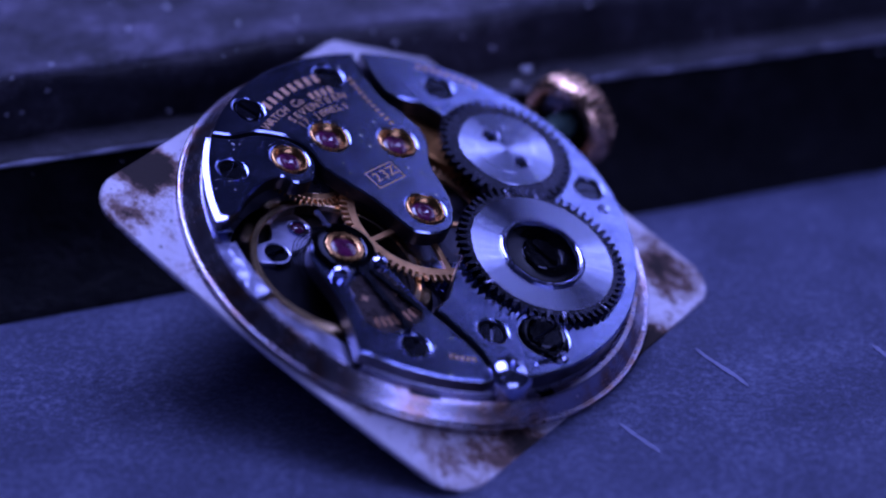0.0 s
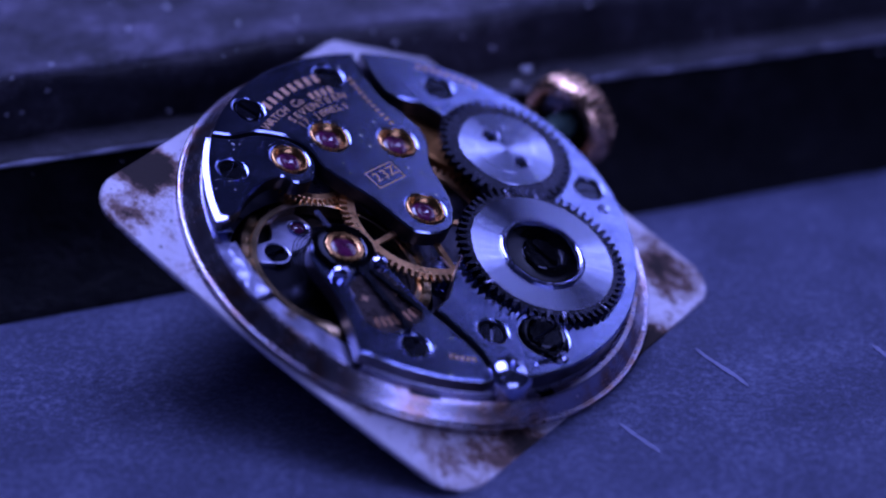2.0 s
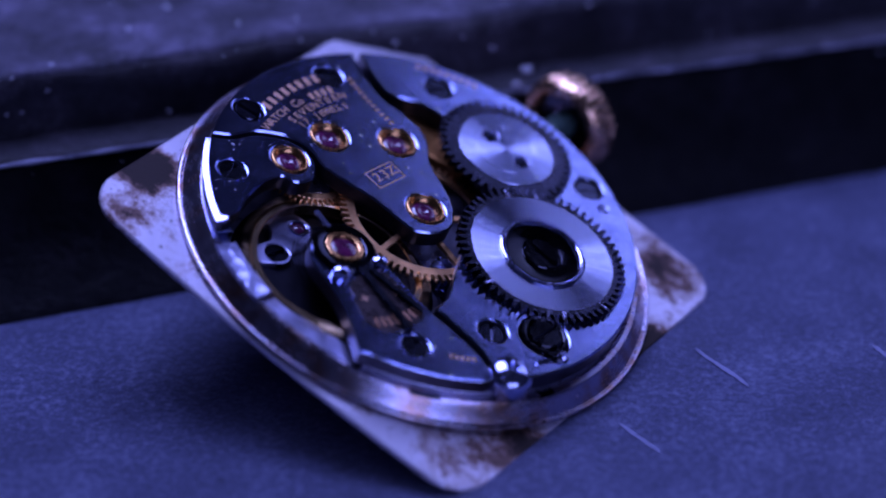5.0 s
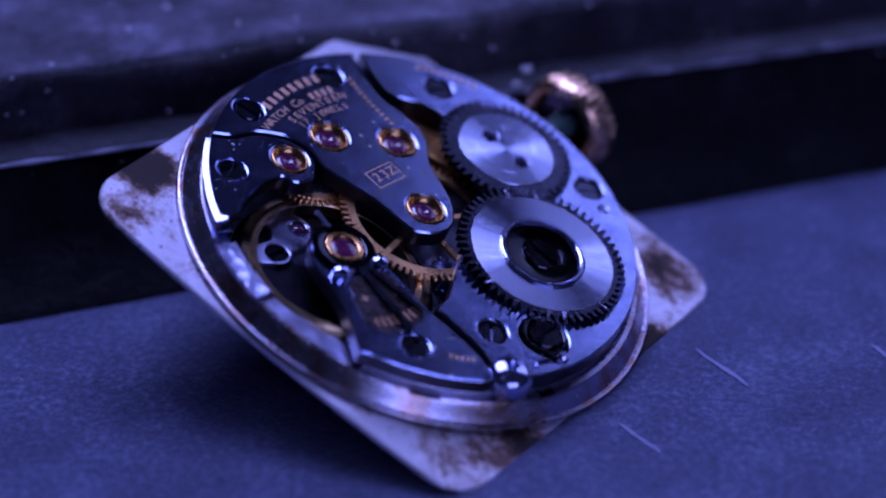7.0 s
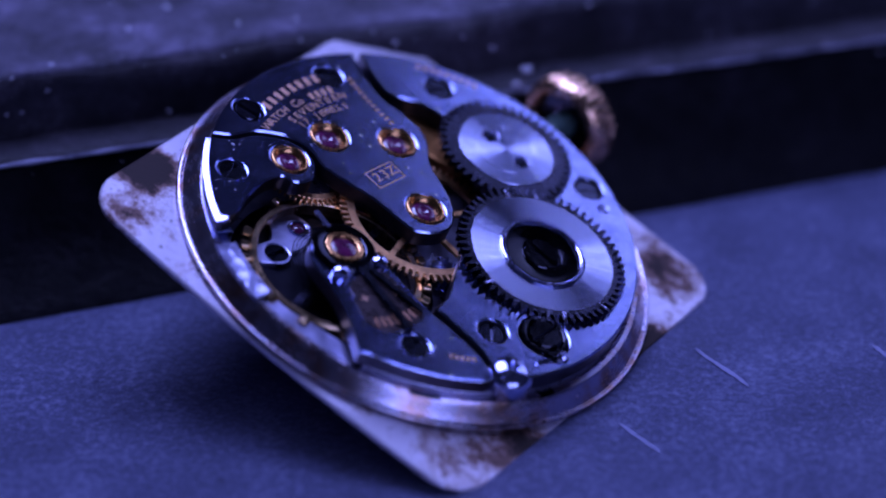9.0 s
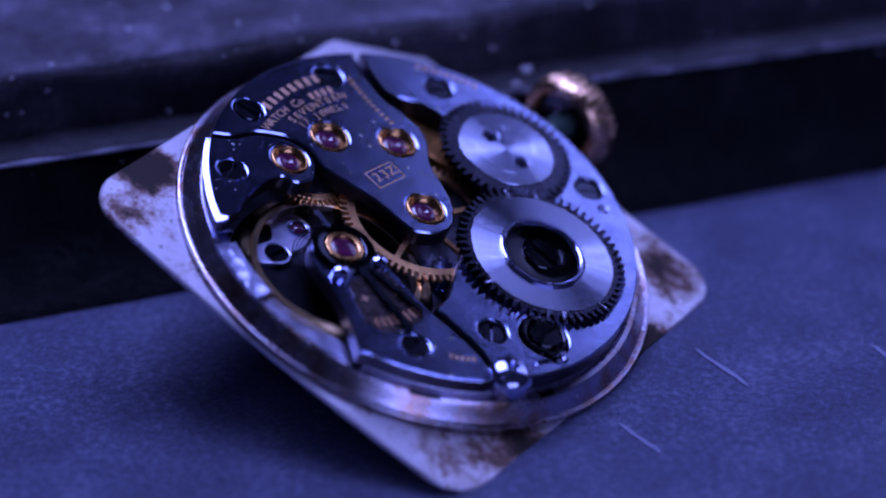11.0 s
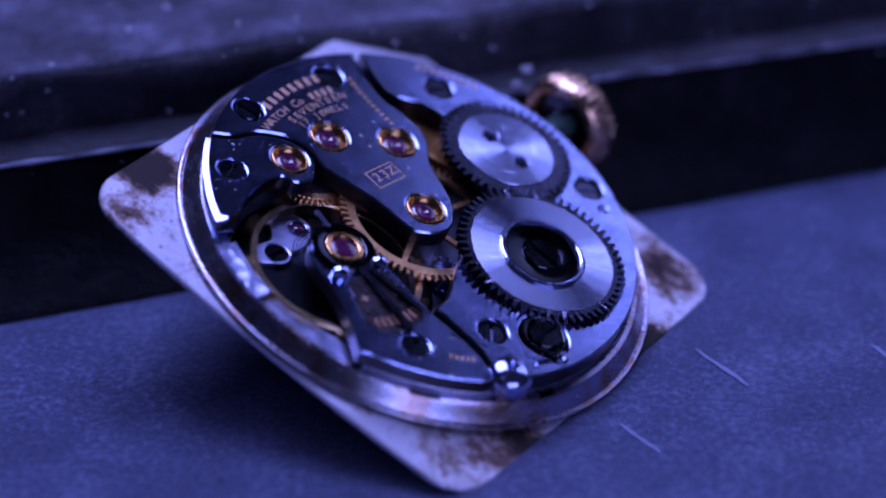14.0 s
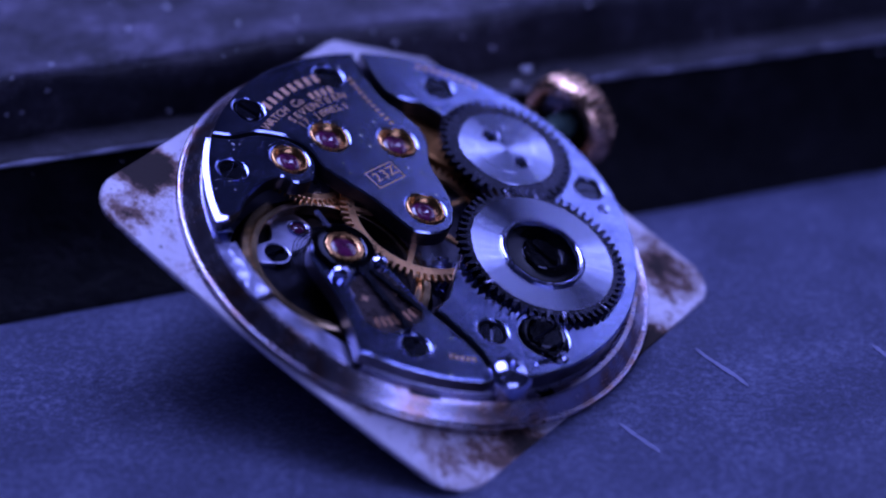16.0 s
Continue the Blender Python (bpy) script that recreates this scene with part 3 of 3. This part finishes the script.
def facet():
    """A polished flat ground into the rim beside the case screw."""
    bm = bmesh.new()
    low = [bm.verts.new(v) for v in ((4.6, -10.72, -0.32), (5.75, -10.35, -0.30), (5.5, -9.85, 0.18), (4.75, -10.1, 0.18))]
    base = [bm.verts.new((v.co.x, v.co.y, -0.6)) for v in low]
    bm.faces.new(low), bm.faces.new(base[::-1])
    for i in range(4):
        bm.faces.new((low[i - 1], low[i], base[i], base[i - 1]))
    return bm


# a wedge added for a bright patch, sloped to mirror the front lamp
part("rim_facet", facet(), POLISH, WATCH, "bright polished facet in the rim beside the case screw")
part("click_post", lathe([(0, 0.2), (0.2, 0.2), (0.3, 0.1), (0.3, -0.1)], 20), POLISH, WATCH, "", (6.25, -9.55, 0.1))
part("pin", lathe([(0, 0.12), (0.12, 0.1), (0.2, 0.0), (0.2, -0.3)], 20), POLISH, WATCH, "", (10.75, 2.05, 0))


# Fourth wheel: gilt, five arms; turns steadily
def fourth_wheel():
    c = (0.32, 0.12)
    wheel = part("fourth_wheel", gear(70, 4.44, 4.05, 3.62, -0.11, 0.11, 0.30, 0, 0.03), BRASS, WATCH, "gilt brass train wheel with five arms", (*c, -0.98))
    for k in range(5):
        part("arm", box(bmesh.new(), 0.5, 3.66, -0.15, 0.15, -0.09, 0.09, 72 * k), BRASS, wheel)
    part("hub", lathe([(0, 0.3), (0.28, 0.3), (0.3, 0.12), (0.75, 0.10), (0.8, -0.1), (0.35, -0.12), (0.3, -1.2)], 32), BRASS, wheel)
    return wheel


FOURTH = fourth_wheel()

# Other wheels of the train, seen in the gaps
part("third_wheel", gear(60, 2.9, 2.58, 2.2, -0.1, 0.1, 0.3), BRASS, WATCH, "gilt brass wheel under the bridge", (-5.5, 3.3, -1.3))
barrel = part("mainspring_barrel", lathe([(0, -0.5), (3.4, -0.5), (3.55, -0.55), (3.6, -0.7), (3.6, -1.2)], 72), OLD_BRASS, WATCH, "tarnished gilt mainspring barrel", (4.0, 8.0, -0.55))
part("barrel_teeth", gear(64, 4.0, 3.6, 3.3, -1.3, -1.05, 0.3), OLD_BRASS, barrel)
part("pinion", gear(10, 0.75, 0.5, 0.1, -0.6, 0.6, 0.3), POLISH, WATCH, "small steel pinion", (1.3, -3.1, -1.6))


# Balance: pale gilt rim with timing screws, swings to and fro
def balance_wheel():
    c = (-4.62, -3.72)
    wheel = part("balance_wheel", lathe([(4.26, -0.5), (4.24, 0.24), (4.29, 0.3), (4.56, 0.3), (4.64, 0.22), (4.64, -0.5), (4.26, -0.5)], 120), BALANCE_GOLD, WATCH, "pale gilt balance wheel with timing screws", (*c, -1.66))
    head = mesh_from("timing_screw", lathe([(0, 0.55), (0.22, 0.55), (0.32, 0.45), (0.32, 0.1), (0.14, 0.08), (0.14, -0.1)], 14))
    for a in (-69, -57, -46, -35, -24, -12, 12, 40, 75, 111, 123, 134, 145, 156, 168, 192, 220, 255):
        ob = part("timing_screw", head, BALANCE_GOLD, wheel)
        ob.matrix_basis = Matrix.Translation((4.6 * MM * math.cos(radians(a)), 4.6 * MM * math.sin(radians(a)), 0.1 * MM)) @ Matrix.Rotation(radians(a), 4, "Z") @ Matrix.Rotation(radians(90), 4, "Y")
    part("crossbar", box(bmesh.new(), -4.3, 4.3, -0.2, 0.2, -0.08, 0.08), GEAR_STEEL, wheel)
    part("staff", lathe([(0, 0.9), (0.12, 0.9), (0.15, 0.4), (0.6, 0.3), (0.6, -0.2), (0.15, -0.3), (0.15, -0.6)], 24), POLISH, wheel)
    return wheel


BALANCE = balance_wheel()


def hairspring():
    pts = [((0.7 + 1.9 * i / 220) * math.cos(i * 0.32), (0.7 + 1.9 * i / 220) * math.sin(i * 0.32)) for i in range(221)]
    bm = bmesh.new()
    rows = [[bm.verts.new((x * k, y * k, z)) for k in (0.993, 1.007) for z in (-0.05, 0.05)] for x, y in pts]
    for a, b in zip(rows, rows[1:]):
        for i, j in ((0, 1), (1, 3), (3, 2), (2, 0)):
            bm.faces.new((a[i], a[j], b[j], b[i]))
    return bm


part("hairspring", hairspring(), WELL_DARK, WATCH, "fine blue-black hairspring", (-4.62, -3.72, -1.15))

# Regulator on the balance cock
part("regulator_disc", lathe([(1.1, -0.1), (1.12, 0.08), (1.2, 0.12), (1.62, 0.10), (1.7, 0.02), (1.7, -0.1)], 48), BLACK_STEEL, WATCH, "black polished regulator ring", (BAL[0], BAL[1], 0))
part("stud", lathe([(0, 0.42), (0.2, 0.4), (0.38, 0.28), (0.45, 0.08), (0.42, -0.2)], 24), POLISH, WATCH, "round polished stud", (-5.15, -5.75, 0.02))
part("stud", lathe([(0, 0.42), (0.2, 0.4), (0.38, 0.28), (0.45, 0.08), (0.42, -0.2)], 24), POLISH, WATCH, "round polished stud", (-2.95, -4.65, 0.02))
part("regulator_arm", box(bmesh.new(), 1.5, 5.9, -0.2, 0.2, -0.06, 0.14, -62, BAL[0], BAL[1]), SCREW_STEEL, WATCH, "dark steel regulator pointer")
part("regulator_arm", box(bmesh.new(), 1.5, 5.4, -0.16, 0.16, -0.06, 0.12, -46, BAL[0], BAL[1]), SCREW_STEEL, WATCH, "dark steel regulator spring")
part("regulator_arm", box(bmesh.new(), 1.4, 2.6, -0.14, 0.14, -0.06, 0.12, 118, BAL[0], BAL[1]), POLISH, WATCH, "steel regulator tail")
part("scale_plate", plate(clean([(-4.75, -6.3), (-4.1, -5.6), (-2.95, -4.95), (-2.6, -5.15), (-1.0, -7.45), (-0.95, -7.9), (-1.5, -8.5), (-2.6, -9.2), (-3.3, -9.3), (-4.1, -8.9), (-4.45, -8.0)]), -0.11, -0.05, [], 0.02), SCALE_BROWN, WATCH, "dark gilt regulator scale")
for k in range(8):
    a = -77 + 4.2 * k
    part("scale_mark", box(bmesh.new(), 4.75, 5.35, -0.07, 0.07, -0.05, -0.035, a, BAL[0], BAL[1]), FADED, WATCH, "faded gilt scale mark")

# Pallet area in the well
part("pallet_cock", plate(clean(spline([(-7.6, 0.4), (-6.2, 0.2), (-5.4, -0.6), (-5.8, -1.9), (-6.6, -2.6), (-7.2, -3.4), (-8.6, -3.6), (-8.8, -2.6), (-7.8, -1.9), (-7.7, -0.8), (-7.6, 0.4)], 4)), -2.3, -2.0, [(-6.16, -0.84, 0.5), (-7.55, -2.86, 0.6)], 0.06), MATTE_NICKEL, WATCH, "small nickel pallet bridge")
pallet = part("pallet_jewel", lathe([(0.42, -0.2), (0.42, 0.03), (0.47, 0.05), (0.53, 0.0), (0.53, -0.2)], 28), POLISH, WATCH, "small ruby in a bright ring", (-6.16, -0.84, -1.98))
part("stone", lathe([(0, 0.12), (0.2, 0.1), (0.36, 0.02), (0.44, -0.1)], 24), RUBY, pallet, "purple-red ruby stone")
part("screw", SCREW, SCREW_STEEL, WATCH, "dark slotted screw", (-7.55, -2.86, -2.02), 30)


# Winding crown: hollow, knurled
def winding_crown():
    tip = new("winding_crown")
    tip.parent = WATCH
    axis = Vector((0.748, 0.664, 0))
    tip.matrix_basis = Matrix.Translation(Vector((10.0, 9.55, -1.35)) * MM) @ axis.to_track_quat("Z", "Y").to_matrix().to_4x4()
    tagged(tip, "worn rolled-gold winding crown with a knurled edge")
    n = 34
    bm = bmesh.new()
    prof = [(1.72, 1.0, 0), (1.74, 0.6, 0), (1.80, 0.3, 0), (1.92, 0.1, 0), (2.08, 0.0, 0), (2.26, 0.03, 0), (2.42, 0.15, 0), (2.54, 0.36, 0), (2.6, 0.55, 0.3), (2.66, 0.7, 1), (2.7, 1.6, 1), (2.4, 1.9, 0.4), (1.3, 2.3, 0), (0, 2.4, 0)]
    rows = []
    for r, z, k in prof:
        if r == 0:
            rows.append([bm.verts.new((0, 0, z))] * (n * 4))
        else:
            rows.append([bm.verts.new(((r + (0.09 if i % 4 < 2 else -0.05) * k) * math.cos(math.pi * i / (2 * n)), (r + (0.09 if i % 4 < 2 else -0.05) * k) * math.sin(math.pi * i / (2 * n)), z)) for i in range(n * 4)])
    for a, b in zip(rows, rows[1:]):
        for i in range(n * 4):
            quad = list(dict.fromkeys((a[i - 1], a[i], b[i], b[i - 1])))
            bm.faces.new(quad)
    part("cap", bm, CROWN_GOLD, tip, smooth=40)
    part("socket", lathe([(0, 0.75), (1.78, 0.75)], 32), BLACK_STEEL, tip, "dark hollow socket")
    part("stem", lathe([(0, -1.9), (0.5, -1.9), (0.52, -0.4), (0.75, -0.3), (0.75, 0.75)], 28), STEM_GREEN, tip, "dull green-grey winding stem")


winding_crown()


# Rim details
part("rim_ledge", wall_segment(217, 245, -1.64, -1.46, 10.4, 11.78), MATTE_NICKEL, WATCH, "smooth nickel ledge beside the balance")
part("pearled_ledge", wall_segment(197, 216, -1.64, -1.25, 10.8, 11.95), PERLAGE, WATCH, "pearl-grained nickel ledge beside the balance")
# black strips laid on the uncut ring: the slots' shade is their colour
part("slot", wall_segment(259.5, 267.3, -1.385, -1.355, 11.82, 12.2), BLACK_STEEL, WATCH, "dark slot in the ring, drawn as a black strip")
part("slot", wall_segment(294, 299, -1.385, -1.355, 11.82, 12.2), BLACK_STEEL, WATCH, "dark slot in the ring, drawn as a black strip")


def chamfer(a0, a1, r0, z0, r1, z1):
    bm = bmesh.new()
    rows = []
    for i in range(33):
        a = radians(a0 + (a1 - a0) * i / 32)
        rows.append([bm.verts.new((CX + r * math.cos(a), CY + r * math.sin(a), z)) for r, z in ((r0, z0), (r1, z1), (r1 - 0.3, z1 - 0.2), (r0 - 0.3, z0 - 0.2))])
    for a, b in zip(rows, rows[1:]):
        for i in range(4):
            bm.faces.new((a[i - 1], a[i], b[i], b[i - 1]))
    bm.faces.new(rows[0]), bm.faces.new(rows[-1])
    return bm


part("rim_chamfer", chamfer(165.3, 194.5, 12.06, -0.21, 11.5, 0.0), POLISH, WATCH, "bright polished chamfer")


# Engraving
def letters(text, size):
    data = bpy.data.curves.new("letters", "FONT")
    data.body, data.size, data.align_x, data.align_y = text, size * MM, "CENTER", "CENTER"
    data.extrude = 0.004 * MM
    ob = bpy.data.objects.new("letters", data)
    scene.collection.objects.link(ob)
    bpy.context.view_layer.update()
    me = bpy.data.meshes.new_from_object(ob.evaluated_get(bpy.context.evaluated_depsgraph_get()))
    bpy.data.objects.remove(ob)
    return me


def line_on_arc(p0, p1, rise, count):
    """Places and angles along a shallow arc from p0 to p1."""
    p0, p1 = Vector(p0), Vector(p1)
    d = p1 - p0
    side = Vector((-d.y, d.x)).normalized()
    out = []
    for i in range(count):
        t = i / max(1, count - 1)
        c = p0 + d * t + side * rise * 4 * t * (1 - t)
        slope = d + side * rise * 4 * (1 - 2 * t)
        out.append((c, math.degrees(math.atan2(slope.y, slope.x))))
    return out


def engrave(text, p0, p1, rise, size, z=0.006):
    """Each sign stands alone on the arc; a # is a plain bar."""
    bm = bmesh.new()
    for ch, (c, a) in zip(text, line_on_arc(p0, p1, rise, len(text))):
        if ch == " ":
            continue
        if ch == "#":
            box(bm, -size * 0.17, size * 0.17, -size * 0.33, size * 0.33, -0.004, 0.004, a, c.x, c.y)
            continue
        me = letters(ch, size)
        me.transform(Matrix.Translation((c.x, c.y, 0)) @ Matrix.Rotation(radians(a), 4, "Z") @ Matrix.Diagonal((1000, 1000, 1000, 1)))
        bm.from_mesh(me)
        bpy.data.meshes.remove(me)
    return tagged(part("engraving", bm, INK, WATCH, "gilt engraved line", (0, 0, z)), kind="stuff")


engrave("########", (-7.75, 6.0), (-4.75, 8.75), 0.22, 0.85)
engrave("WATCH Co ####", (-7.85, 4.45), (-4.0, 8.05), 0.30, 0.68)
engrave("SEVENTEEN", (-6.4, 5.2), (-3.35, 7.75), 0.20, 0.66)
engrave("17 JEWELS", (-5.9, 4.95), (-3.25, 6.95), 0.16, 0.58)
engrave("###########", (-2.75, 9.2), (-0.75, 6.2), -0.10, 0.40)
engrave("#########", (1.5, 11.15), (4.7, 10.35), 0.12, 0.55)
engrave("#####", (0.15, -10.35), (1.35, -10.35), -0.05, 0.42, -0.112)
engrave("23Z", (-2.12, 1.76), (-1.25, 2.46), 0.0, 0.86)
engrave("+", (-4.0, -7.25), (-3.9, -7.2), 0.0, 0.9, -0.04)
engrave("-", (-2.3, -6.55), (-2.2, -6.5), 0.0, 0.7, -0.04)


def calibre_frame():
    bm = bmesh.new()
    for dx, dy, lx, ly in ((0, 0.59, 1.0, 0.03), (0, -0.59, 1.0, 0.03), (0.98, 0, 0.03, 0.6), (-0.98, 0, 0.03, 0.6)):
        box(bm, dx - lx, dx + lx, dy - ly, dy + ly, -0.004, 0.004, 38.5, -1.68, 2.06)
    return bm


part("engraved_frame", calibre_frame(), INK, WATCH, "thin gilt frame round the calibre mark", (0, 0, 0.006))


def lint():
    """Specks of dust on the polished bridges."""
    rnd = random.Random(11)
    bm = bmesh.new()
    for ob, count in ((TRAIN, 34), (BARREL, 40), (COCK, 22), (ESCAPE, 16)):
        tops = [f for f in ob.data.polygons if f.normal.z > 0.99 and f.area > 0.02 * MM * MM]
        for f in rnd.choices(tops, weights=[f.area for f in tops], k=count):
            a, b, c = (ob.data.vertices[f.vertices[k]].co / MM for k in range(3))
            u, v = sorted((rnd.random(), rnd.random()))
            spot = a * u + b * (v - u) + c * (1 - v)
            size = 0.018 + 0.035 * rnd.random() ** 3
            bmesh.ops.create_icosphere(bm, subdivisions=1, radius=size, matrix=Matrix.Translation(spot) @ Matrix.Rotation(rnd.uniform(0, 6), 4, "Z") @ Matrix.Diagonal((rnd.uniform(1, 2.6), 1, 0.6, 1)))
    tagged(part("lint", bm, DUST, WATCH, "fine pale dust on the bridges"), kind="stuff")


lint()


# ---- what moves ----
def motions():
    # the gilt wheel turns evenly, about 74 degrees a second
    c = FOURTH.location.copy()
    walk(FOURTH, [(0.5 * k, Matrix.Translation(c) @ Matrix.Rotation(radians(215.5 + 74.3 * 0.5 * k), 4, "Z")) for k in range(33)])
    # the balance swings between turning points
    turns = [-0.1875 + 0.26875 * k for k in range(10)]
    for t0, t1, n in ((2.5, 4.0, 7), (4.0, 8.0, 18), (8.0, 9.0, 5), (9.0, 12.0, 14), (12.0, 13.0, 5), (13.0, 16.29, 14)):
        turns += [t0 + (t1 - t0) * k / n for k in range(n)]
    turns.append(16.29)
    turns = sorted(set(round(t, 4) for t in turns))
    c = BALANCE.location.copy()
    rows = []
    for f in range(int(SECONDS * FPS) + 1):
        t = f / FPS
        k = max(i for i in range(len(turns)) if turns[i] <= t)
        share = (t - turns[k]) / (turns[k + 1] - turns[k])
        swing = math.cos(math.pi * share) * (1 if k % 2 == 0 else -1)
        rows.append((t, Matrix.Translation(c) @ Matrix.Rotation(radians(-40 + 90 * swing), 4, "Z")))
    walk(BALANCE, rows)


motions()
